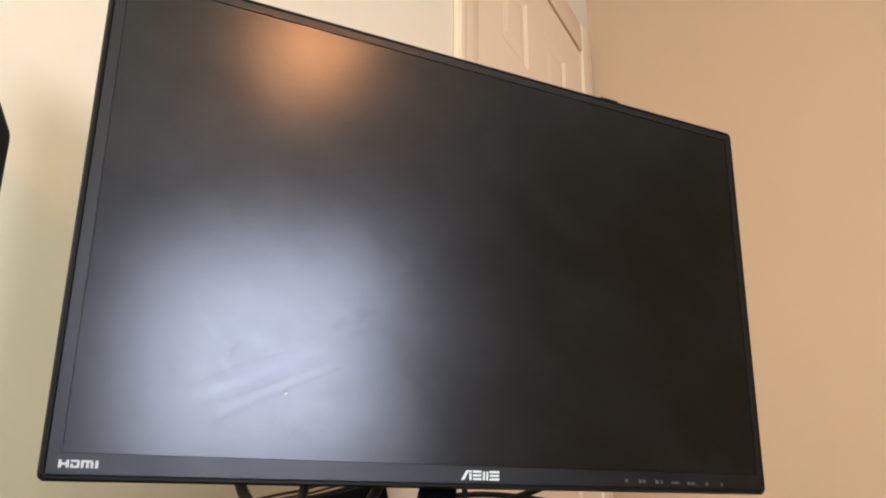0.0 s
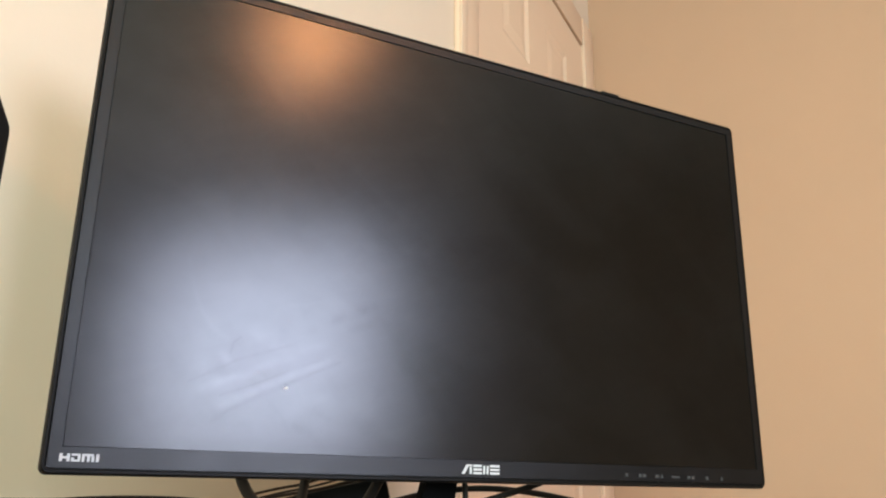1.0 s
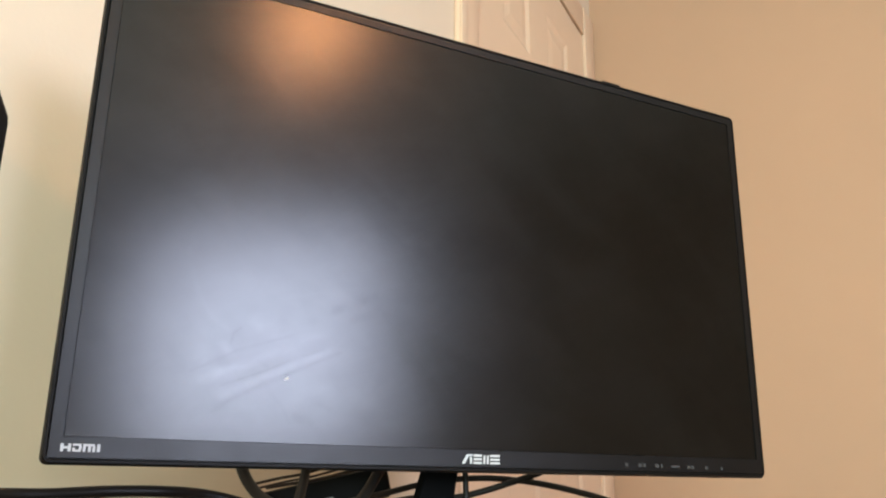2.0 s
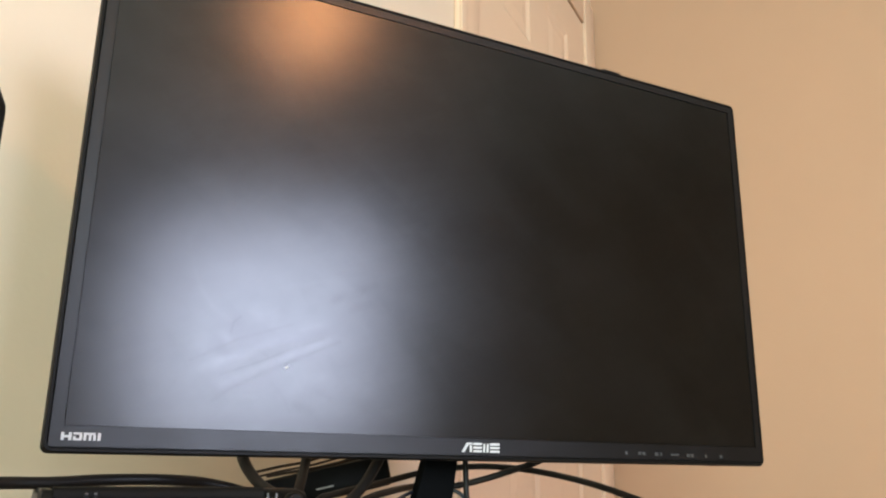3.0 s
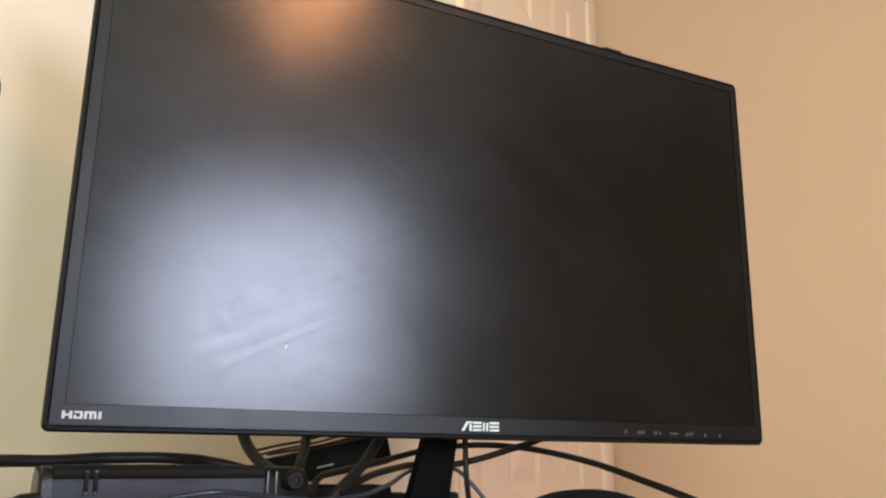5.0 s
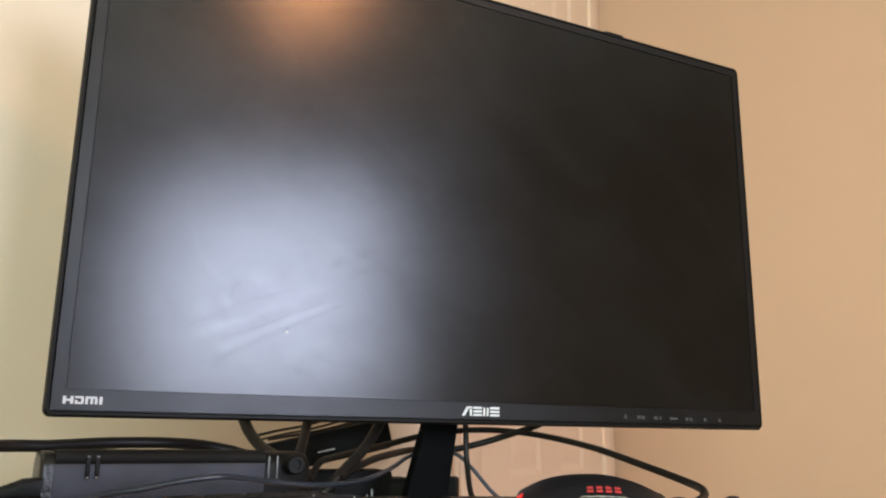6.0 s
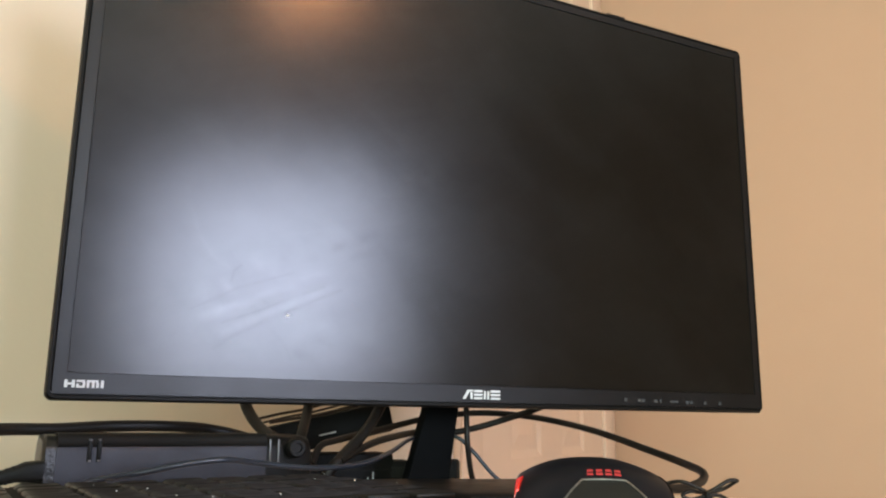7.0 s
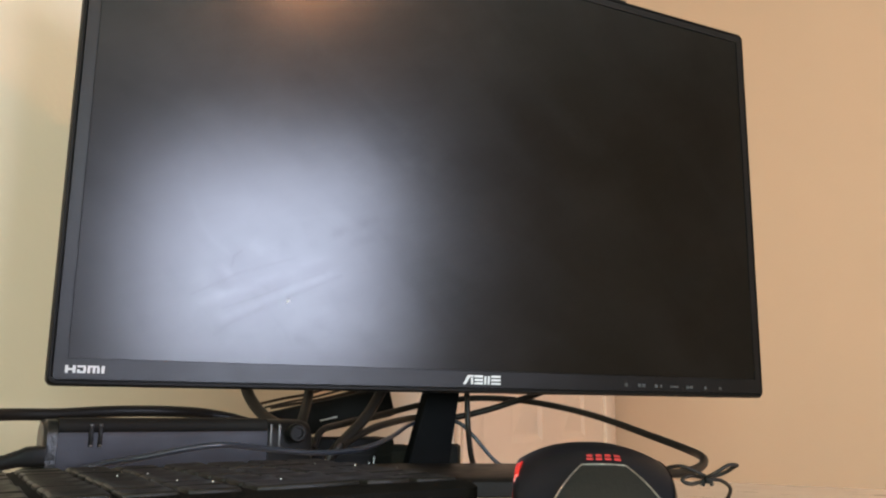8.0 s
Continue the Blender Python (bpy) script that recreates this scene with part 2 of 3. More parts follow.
SCREEN = screen_material()


# ---------------------------------------------------------------- mesh helpers
def thing(name, m, label, category, group="", kind=""):
    ob = new(name)
    ob.empty_display_size = 0.05
    ob.matrix_world = m
    return tagged(ob, label, category, group, kind)


def mesh_of(name, bm, material, smooth=True):
    me = bpy.data.meshes.new(name)
    bmesh.ops.recalc_face_normals(bm, faces=bm.faces)
    bm.to_mesh(me)
    bm.free()
    me.materials.append(material)
    for f in me.polygons:
        f.use_smooth = smooth
    if smooth:
        me.set_sharp_from_angle(angle=radians(38))
    return me


def part(name, bm, material, parent, label="", m=None, smooth=True):
    ob = new(name, mesh_of(name, bm, material, smooth))
    ob.parent = parent
    if m is not None:
        ob.matrix_local = m
    if label:
        tagged(ob, label)
    return ob


def solid(name, bm, material, m, label, category, group="", kind="", smooth=True):
    ob = new(name, mesh_of(name, bm, material, smooth))
    ob.matrix_world = m
    return tagged(ob, label, category, group, kind)


def add_box(bm, lo, hi, bevel=0.0, seg=2, m=None):
    c = [(a + b) / 2 for a, b in zip(lo, hi)]
    s = [abs(b - a) for a, b in zip(lo, hi)]
    made = bmesh.ops.create_cube(bm, size=1.0, matrix=Matrix.LocRotScale(c, None, s))
    verts = made["verts"]
    if bevel:
        edges = list({e for v in verts for e in v.link_edges})
        r = bmesh.ops.bevel(bm, geom=edges, offset=bevel, segments=seg, profile=0.5, affect="EDGES")
        verts = list({v for f in r["faces"] for v in f.verts} | {v for v in verts if v.is_valid})
    if m is not None:
        bmesh.ops.transform(bm, matrix=m, verts=verts)
    return verts


def box(lo, hi, bevel=0.0, seg=2):
    bm = bmesh.new()
    add_box(bm, lo, hi, bevel, seg)
    return bm


def outline(w, h, r, n=6):
    """Rounded rectangle about the origin, counter-clockwise."""
    pts = []
    for cx, cy, a0 in ((w / 2 - r, h / 2 - r, 0), (-w / 2 + r, h / 2 - r, 90), (-w / 2 + r, -h / 2 + r, 180), (w / 2 - r, -h / 2 + r, 270)):
        for i in range(n + 1):
            a = radians(a0 + 90 * i / n)
            pts.append((cx + r * math.cos(a), cy + r * math.sin(a)))
    return pts


def loft(rings, cap=True, cap_first=True):
    """Mesh through rings of equal length."""
    bm = bmesh.new()
    rows = [[bm.verts.new(p) for p in ring] for ring in rings]
    n = len(rows[0])
    for a, b in zip(rows, rows[1:]):
        for i in range(n):
            bm.faces.new((a[i], a[(i + 1) % n], b[(i + 1) % n], b[i]))
    if cap:
        if cap_first:
            bm.faces.new(rows[0])
        bm.faces.new(list(reversed(rows[-1])))
    return bm


def spline(points, steps=10):
    """Catmull-Rom through the points."""
    p = [Vector(q) for q in points]
    p = [p[0] * 2 - p[1]] + p + [p[-1] * 2 - p[-2]]
    out = []
    for i in range(1, len(p) - 2):
        a, b, c, d = p[i - 1:i + 3]
        for k in range(steps):
            t = k / steps
            out.append(0.5 * ((2 * b) + (c - a) * t + (2 * a - 5 * b + 4 * c - d) * t * t + (3 * b - a - 3 * c + d) * t ** 3))
    out.append(p[-2])
    return out


def tube(points, radius, sides=10, steps=8, flat=1.0):
    line = spline(points, steps)
    rings, up = [], Vector((0, 0, 1))
    for i, q in enumerate(line):
        way = (line[min(i + 1, len(line) - 1)] - line[max(i - 1, 0)]).normalized()
        side = way.cross(up)
        side = side.normalized() if side.length > 1e-4 else Vector((1, 0, 0))
        up = side.cross(way).normalized()
        r = radius
        rings.append([q + side * (r * math.cos(a)) + up * (r * flat * math.sin(a)) for a in (2 * math.pi * k / sides for k in range(sides))])
    return loft(rings)


# ---------------------------------------------------------------- room shell
DOOR_LO, DOOR_HI, DOOR_TOP = -0.8788, -0.1102, 2.084
TH = 0.12


def structure(name, bm, material, label, category, m=ROOM, smooth=False):
    return solid(name, bm, material, m, label, category, kind="structure", smooth=smooth)


bm = box((-TH, -ROOM_L - TH, 0), (0, DOOR_LO, ROOM_H))
add_box(bm, (-TH, DOOR_LO, DOOR_TOP), (0, DOOR_HI, ROOM_H))
add_box(bm, (-TH, DOOR_HI, 0), (0, TH, ROOM_H))
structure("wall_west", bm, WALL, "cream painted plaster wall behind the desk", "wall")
structure("wall_north", box((0, 0, 0), (ROOM_W + TH, TH, ROOM_H)), WALL_LAMPLIT, "plain plaster wall, cream paint darkened to tan for dim warm light", "wall")
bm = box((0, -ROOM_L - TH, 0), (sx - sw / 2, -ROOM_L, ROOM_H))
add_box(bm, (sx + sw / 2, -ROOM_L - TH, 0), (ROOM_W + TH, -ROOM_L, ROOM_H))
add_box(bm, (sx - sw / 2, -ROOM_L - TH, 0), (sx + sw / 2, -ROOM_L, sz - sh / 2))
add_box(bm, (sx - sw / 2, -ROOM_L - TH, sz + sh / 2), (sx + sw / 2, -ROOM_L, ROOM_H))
structure("wall_south", bm, WALL_DIM, "unseen plaster wall with a window opening, shade put into its paint", "wall")
bm = box((ROOM_W, -ROOM_L, 0), (ROOM_W + TH, wy - ww / 2, ROOM_H))
add_box(bm, (ROOM_W, wy + ww / 2, 0), (ROOM_W + TH, 0, ROOM_H))
add_box(bm, (ROOM_W, wy - ww / 2, 0), (ROOM_W + TH, wy + ww / 2, wz - wh / 2))
add_box(bm, (ROOM_W, wy - ww / 2, wz + wh / 2), (ROOM_W + TH, wy + ww / 2, ROOM_H))
structure("wall_east", bm, WALL_DIM, "unseen plaster wall with a window opening, shade put into its paint", "wall")
structure("floor", box((-TH, -ROOM_L - TH, -0.1), (ROOM_W + TH, TH, 0)), CARPET, "brown carpet floor", "floor")
structure("ceiling", box((-TH, -ROOM_L - TH, ROOM_H), (ROOM_W + TH, TH, ROOM_H + 0.1)), CEIL, "beige painted ceiling", "ceiling")

# windows; the second is added for fill light
def window(name, m, w, h, label):
    win = thing(name, m, label, "window", kind="structure")
    for lo, hi in (((0.0, -w / 2, -h / 2), (0.1, -w / 2 + 0.05, h / 2)), ((0.0, w / 2 - 0.05, -h / 2), (0.1, w / 2, h / 2)),
                   ((0.0, -w / 2 + 0.05, h / 2 - 0.05), (0.1, w / 2 - 0.05, h / 2)), ((0.0, -w / 2 + 0.05, -h / 2), (0.1, w / 2 - 0.05, -h / 2 + 0.05))):
        part("window_frame", box(lo, hi, 0.004), WHITE, win)
    pane = part("pane", box((0.055, -w / 2 + 0.05, -h / 2 + 0.05), (0.060, w / 2 - 0.05, h / 2 - 0.05)), GLASS, win, "clear glass pane", smooth=False)
    pane.visible_shadow = False
    part("window_sill", box((-0.06, -w / 2 - 0.03, -h / 2 - 0.025), (-0.002, w / 2 + 0.03, -h / 2), 0.004), WHITE, win)


window("window_1", ROOM @ Matrix.Translation((ROOM_W, wy, wz)), ww, wh, "white framed window with bright daylight")
# Unseen window added round the fill lamp; none is known there.
window("window_2", ROOM @ Matrix.Translation((sx, -ROOM_L, sz)) @ Matrix.Rotation(radians(-90), 4, "Z"), sw, sh, "added unseen window for fill light")

# door with six raised panels, closed, and its casing
LEAF_LO, LEAF_HI, LEAF_TOP = DOOR_LO + 0.0015, DOOR_HI - 0.0015, DOOR_TOP - 0.006
door = thing("door_1", ROOM @ Matrix.Translation((-0.030, 0, 0)), "closed cream six-panel interior door", "door", kind="structure")
COLS = ((-0.733, -0.562), (-0.435, -0.266))
ROWS = ((0.176, 0.571), (0.737, 1.653), (1.783, 1.970))
bm = bmesh.new()
ys = [LEAF_LO, COLS[0][0], COLS[0][1], COLS[1][0], COLS[1][1], LEAF_HI]
zs = [0.008] + [z for r in ROWS for z in r] + [LEAF_TOP]
for i in range(5):
    for k in range(7):
        hole = i in (1, 3) and k in (1, 3, 5)
        add_box(bm, (0, ys[i], zs[k]), (0.028 if hole else 0.035, ys[i + 1], zs[k + 1]))
bmesh.ops.remove_doubles(bm, verts=bm.verts, dist=1e-5)
part("leaf", bm, WHITE, door, smooth=False)
for y0, y1 in COLS:
    for z0, z1 in ROWS:
        cy, cz, w, h = (y0 + y1) / 2, (z0 + z1) / 2, y1 - y0, z1 - z0
        rings = []
        for inset, x in ((0.0, 0.0348), (0.003, 0.0346), (0.015, 0.0300), (0.020, 0.0296), (0.046, 0.0328), (0.048, 0.0329)):
            rings.append([(x, cy + a * (w / 2 - inset), cz + b * (h / 2 - inset)) for a, b in ((-1, -1), (1, -1), (1, 1), (-1, 1))])
        part("panel", loft(rings, cap_first=False), WHITE, door, smooth=False)


trim = thing("door_casing", ROOM, "cream moulded door casing", "trim", kind="structure")
CW = 0.0915
for a, b, out in ((DOOR_LO - CW, DOOR_LO, -1), (DOOR_HI, DOOR_HI + CW, 1)):
    bm = box((0.0005, a, 0), (0.014, b, DOOR_TOP + CW), 0.003)
    e = (a, a + 0.028) if out < 0 else (b - 0.028, b)
    if out < 0:
        add_box(bm, (0.0142, e[0], 0), (0.018, e[1], DOOR_TOP + CW), 0.0015)
    part("side_casing", bm, WHITE, trim)
bm = box((0.0005, DOOR_LO, DOOR_TOP), (0.0110, DOOR_HI, DOOR_TOP + CW), 0.003)
part("head_casing", bm, WHITE, trim)
# Unseen stops added behind the leaf keep sky light out of its gaps.
bm = box((-0.075, DOOR_LO, DOOR_TOP - 0.035), (-0.0315, DOOR_HI, DOOR_TOP))
add_box(bm, (-0.075, DOOR_LO, 0), (-0.0315, DOOR_LO + 0.03, DOOR_TOP - 0.035))
add_box(bm, (-0.075, DOOR_HI - 0.03, 0), (-0.0315, DOOR_HI, DOOR_TOP - 0.035))
part("door_stop", bm, WHITE, trim, smooth=False)

# ceiling light
lamp = thing("ceiling_light", ROOM @ Matrix.Translation((*LAMP_AT, ROOM_H)), "round glass ceiling light with a warm bulb, lit", "ceiling light")
prof = [(0.067, -0.022), (0.070, -0.035), (0.067, -0.050), (0.057, -0.064), (0.040, -0.074), (0.020, -0.080), (0.006, -0.082)]
part("diffuser", loft([[(r * math.cos(2 * math.pi * k / 32), r * math.sin(2 * math.pi * k / 32), z) for k in range(32)] for r, z in prof]), LAMP_GLASS, lamp, "glowing warm glass dome")
prof = [(0.06, 0.0), (0.093, -0.001), (0.096, -0.018), (0.090, -0.0215), (0.06, -0.0215)]
part("base", loft([[(r * math.cos(2 * math.pi * k / 32), r * math.sin(2 * math.pi * k / 32), z) for k in range(32)] for r, z in prof]), BRASS, lamp)

# ---------------------------------------------------------------- desk
desk = thing("desk", ROOM, "beige laminate computer desk along the wall", "desk")
part("desktop", box((0.012, -3.034, DESK_Z - 0.028), (0.823, -1.496, DESK_Z), 0.003), LAMINATE, desk)
for x in (0.05, 0.74):
    for y in (-2.96, -1.60):
        part("leg", box((x, y, 0), (x + 0.045, y + 0.045, DESK_Z - 0.0285), 0.003), DESK_LEG, desk)

# ---------------------------------------------------------------- monitor
PW, PH = 0.5715, 0.3418
mon = thing("monitor", MON, "black widescreen computer monitor, switched off, with a smeared matt screen", "monitor")


def ring(w, h, r, y):
    return [(px - 0.0006, y, PH / 2 - 0.0022 + pz) for px, pz in outline(w, h, r)]


SX0, SX1, SZ0, SZ1 = -0.2757, 0.2757, 0.0135, 0.3298
# rim round the panel, with rounded edges
part("rim", loft([ring(PW - 0.0064, PH - 0.0064, 0.004, 0.0008), ring(PW - 0.0056, PH - 0.0056, 0.0045, -0.0008), ring(PW - 0.0025, PH - 0.0025, 0.005, -0.0008),
                  ring(PW, PH, 0.0045, 0.0016), ring(PW, PH, 0.0045, 0.012), ring(PW - 0.004, PH - 0.004, 0.006, 0.0165), ring(PW - 0.02, PH - 0.02, 0.006, 0.018)]), RIM, mon)
# back shell
part("back_shell", loft([ring(PW - 0.014, PH - 0.014, 0.006, 0.0182), ring(PW - 0.03, PH - 0.03, 0.012, 0.026), ring(PW - 0.16, PH - 0.12, 0.02, 0.040),
                         ring(PW - 0.26, PH - 0.17, 0.02, 0.052), ring(PW - 0.28, PH - 0.19, 0.018, 0.054)]), CASE, mon)
# bezel frame, four mitred strips with a shallow inner step
o = [(-0.2826, 0.0018), (0.2814, 0.0018), (0.2814, 0.3358), (-0.2826, 0.3358)]
i_ = [(SX0, SZ0), (SX1, SZ0), (SX1, SZ1), (SX0, SZ1)]
bm = bmesh.new()
rows = []
for pts, y in ((o, 0.0006), (o, -0.0010), (i_, -0.0010), (i_, 0.0004)):
    rows.append([bm.verts.new((x, y, z)) for x, z in pts])
for a, b in zip(rows, rows[1:]):
    for k in range(4):
        bm.faces.new((a[k], a[(k + 1) % 4], b[(k + 1) % 4], b[k]))
part("bezel", bm, BEZEL, mon, smooth=False)
part("screen", box((SX0 + 0.0004, -0.0004, SZ0 + 0.0004), (SX1 - 0.0004, 0.0008, SZ1 - 0.0004)), SCREEN, mon, "dark matt screen with wiped smears", smooth=False)


speck = bmesh.new()
bmesh.ops.create_icosphere(speck, subdivisions=2, radius=0.0009, matrix=Matrix.Translation((-0.1466, -0.0005, 0.0553)) @ Matrix.Rotation(radians(-22), 4, "Y") @ Matrix.Diagonal((1.6, 0.3, 0.8, 1)))
part("speck", speck, DUST, mon, "pale speck of dust stuck on the screen")


def flat_shape(bm, pts, y0, y1):
    a = [bm.verts.new((x, y0, z)) for x, z in pts]
    b = [bm.verts.new((x, y1, z)) for x, z in pts]
    n = len(pts)
    bm.faces.new(a)
    bm.faces.new(list(reversed(b)))
    for k in range(n):
        bm.faces.new((a[k], b[k], b[(k + 1) % n], a[(k + 1) % n]))


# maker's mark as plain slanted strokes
bm = bmesh.new()
lx, lz, lh = -0.0158, 0.0040, 0.0066
flat_shape(bm, [(lx, lz), (lx + 0.0022, lz), (lx + 0.0064, lz + lh), (lx + 0.0042, lz + lh)], -0.0016, -0.0009)
flat_shape(bm, [(lx + 0.0048, lz + lh - 0.0013), (lx + 0.0085, lz + lh - 0.0013), (lx + 0.0085, lz + lh), (lx + 0.0048, lz + lh)], -0.0016, -0.0009)
flat_shape(bm, [(lx + 0.0066, lz), (lx + 0.0082, lz), (lx + 0.0082, lz + 0.0048), (lx + 0.0066, lz + 0.0048)], -0.0016, -0.0009)
for x0, x1, z0, z1 in ((0.0094, 0.0162, 0.0, 0.0015), (0.0094, 0.0162, 0.0025, 0.0040), (0.0094, 0.0162, 0.0050, 0.0066), (0.0176, 0.0190, 0.0, 0.0060),
                       (0.0204, 0.0218, 0.0, 0.0060), (0.0232, 0.0310, 0.0, 0.0015), (0.0232, 0.0310, 0.0025, 0.0040), (0.0232, 0.0310, 0.0050, 0.0066)):
    flat_shape(bm, [(lx + x0, lz + z0), (lx + x1, lz + z0), (lx + x1 + 0.0003, lz + z1), (lx + x0 + 0.0003, lz + z1)], -0.0016, -0.0009)
part("maker_mark", bm, MARK, mon, "silver printed maker's mark", smooth=False)
# port mark as plain blocks
bm = bmesh.new()
hx, hz, hh = -0.2764, 0.0053, 0.0044
for x0, x1, z0, z1 in ((0.0, 0.0016, 0, 1), (0.0040, 0.0056, 0, 1), (0.0016, 0.0040, 0.36, 0.64), (0.0064, 0.0110, 0, 0.25), (0.0064, 0.0110, 0.75, 1),
                       (0.0098, 0.0112, 0.25, 0.75), (0.0064, 0.0078, 0.25, 0.5), (0.0120, 0.0134, 0, 1), (0.0134, 0.0182, 0.72, 1), (0.0148, 0.0162, 0, 0.72),
                       (0.0172, 0.0186, 0, 0.72), (0.0196, 0.0212, 0, 1)):
    flat_shape(bm, [(hx + x0, hz + z0 * hh), (hx + x1, hz + z0 * hh), (hx + x1, hz + z1 * hh), (hx + x0, hz + z1 * hh)], -0.0016, -0.0009)
part("port_mark", bm, MARK, mon, "silver printed port mark", smooth=False)
# small grey button marks along the lower bezel
for bx, bz, kind in ((0.1323, 0.0064, 1), (0.1480, 0.0062, 2), (0.1655, 0.0060, 3), (0.1824, 0.0058, 4), (0.1990, 0.0056, 2), (0.2166, 0.0054, 1), (0.2333, 0.0052, 1)):
    bm = bmesh.new()
    r = 0.0014
    if kind == 1:
        spans = ((-r, r),)
    elif kind == 2:
        spans = ((-2.6 * r, -0.4 * r), (0.4 * r, 2.6 * r))
    elif kind == 3:
        spans = ((-3 * r, -0.4 * r), (1.2 * r, 2.6 * r))
    else:
        spans = ((-3 * r, 3 * r),)
    for a, b in spans:
        hgt = 0.0008 if kind == 4 else 0.0013
        flat_shape(bm, [(bx + a, bz - hgt), (bx + b, bz - hgt), (bx + b, bz + hgt), (bx + a, bz + hgt)], -0.0013, -0.0009)
    part("button_mark", bm, ICON, mon, "faint grey button icon", smooth=False)
# power key under the lower edge and the hook on the top edge
part("power_key", box((0.226, 0.004, -0.0024), (0.238, 0.010, -0.0008), 0.0004), RIM, mon)
bm = box((0.127, 0.0010, PH - 0.0060), (0.147, 0.011, PH - 0.0003), 0.0010)
part("top_hook", bm, MATT, mon, "small black hook over the top edge")
# stand
rings = []
for k in range(9):
    t = k / 8
    z = 0.060 - t * 0.118
    e = (z - 0.0) / -0.060
    cx, cy = -0.0024 - 0.0107 * e, 0.0600 + 0.005 * e
    w = 0.0275 + 0.0085 * max(0.0, e)
    rings.append([(cx + px, cy + py, z) for px, py in outline(w, 0.012, 0.0015, 3)])
part("neck", loft(rings), STAND, mon, "slim black stand neck")
BASE_TURN = Matrix.Translation((0.006, -0.008, 0)) @ Matrix.Rotation(radians(-19), 4, "Z")
rings = [[(px, py, z) for px, py in outline(w, d, 0.045, 8)] for w, d, z in
         ((0.226, 0.126, -0.0676), (0.230, 0.130, -0.0665), (0.230, 0.130, -0.0580), (0.226, 0.126, -0.0562), (0.206, 0.106, -0.0556), (0.200, 0.100, -0.0549))]
part("stand_base", loft(rings), STAND_BASE, mon, "low black stand base", BASE_TURN)

# ---------------------------------------------------------------- things behind and under the monitor
# navy power bar on the desk
BAR = Matrix.Translation((-0.156, 0.536, DESK_Z)) @ Matrix.Rotation(radians(30), 4, "Z")
bar = thing("power_bar", BAR, "dark navy plastic power bar with black end caps", "power bar")


def bar_ring(x, dy=0.0, dz=0.0):
    return [(x, py, 0.0232 + pz) for py, pz in outline(0.048 - dy, 0.0462 - dz, 0.010, 6)]


part("body", loft([bar_ring(-0.081), bar_ring(0.040)]), NAVY, bar, "navy plastic housing")
lid = [[(x, py, 0.0428 + pz) for py, pz in outline(0.0490, 0.0090, 0.0042, 5)] for x in (-0.0809, 0.0399)]
part("lid", loft(lid), MATT, bar, "black top lid")
part("end_cap", loft([bar_ring(-0.0885, 0.008, 0.006), bar_ring(-0.0880, 0.003, 0.002), bar_ring(-0.0865, -0.0006, -0.0006), bar_ring(-0.0812, -0.0006, -0.0006)]), SCUFF, bar, "scuffed black end cap")
part("end_cap", loft([bar_ring(0.0402, -0.0006, -0.0006), bar_ring(0.064, -0.0006, -0.0006), bar_ring(0.070, 0.004, 0.003), bar_ring(0.073, 0.014, 0.012)]), SHADED_PLASTIC, bar, "black end cap")
# Dark blocks draw the slots' depth; pale end pieces are modelled glints.
for x in (-0.0650, -0.0600):
    part("slot", box((x, -0.0252, 0.0315), (x + 0.0024, -0.0237, 0.0442), 0.0005), SHADED_PLASTIC, bar, "dark slot with modelled glints at its ends")
    for z in (0.0316, 0.0432):
        part("slot_edge", box((x + 0.0003, -0.0256, z), (x + 0.0020, -0.0250, z + 0.0011), 0.0002), BRACKET, bar, "pale piece in place of a glint")
for x in (0.0415, 0.0470):
    part("strip", box((x, -0.0252, 0.028), (x + 0.0014, -0.0241, 0.044), 0.0004), BRACKET, bar)
for y0, z0 in ((-0.0185, 0.0270), (-0.0150, 0.0155)):
    rings = [[(x, y0 + dy + py, z0 + dz + pz) for py, pz in outline(w, h, r, 3)] for x, w, h, r, dy, dz in
             ((-0.0868, 0.0170, 0.0110, 0.0020, 0.0, 0.0), (-0.0960, 0.0165, 0.0105, 0.0025, -0.0005, -0.0006), (-0.1000, 0.0130, 0.0090, 0.0030, -0.0010, -0.0015),
              (-0.1100, 0.0095, 0.0075, 0.0030, -0.0020, -0.0042), (-0.1180, 0.0075, 0.0066, 0.0028, -0.0030, -0.0070))]
    plug = part("plug", loft(rings), SHADED_PLASTIC, bar, "flat black plug")
    for k in range(4):
        x = -0.1020 - 0.0032 * k
        part("ridge", box((x, y0 - 0.0068 + 0.0003 * k, z0 - 0.0062 - 0.0008 * k), (x + 0.0014, y0 + 0.0040 - 0.0006 * k, z0 + 0.0026 - 0.0011 * k), 0.0004), MATT, plug)
knob = [[(r * math.cos(2 * math.pi * k / 20), y, r * math.sin(2 * math.pi * k / 20)) for k in range(20)] for r, y in
        ((0.0048, 0.0), (0.0060, -0.002), (0.0060, -0.007), (0.0050, -0.0085), (0.0032, -0.0085), (0.0028, -0.007))]
part("round_plug", loft(knob), SHADED_PLASTIC, bar, "round black plug", Matrix.Translation((0.0575, -0.0243, 0.0385)))

# black adapters behind the monitor, one lying tilted on the other
dev = thing("power_adapter", Matrix.Translation((-0.118, 0.690, DESK_Z)) @ Matrix.Rotation(radians(22), 4, "Z"), "black power adapter block on the desk behind the monitor", "power adapter", "adapters")
part("body", box((-0.045, -0.020, 0.0004), (0.078, 0.024, 0.030), 0.003), MATT, dev)
part("seam", box((-0.0454, -0.0204, 0.016), (0.0784, -0.0197, 0.0172), 0.0002), DUSTY, dev)
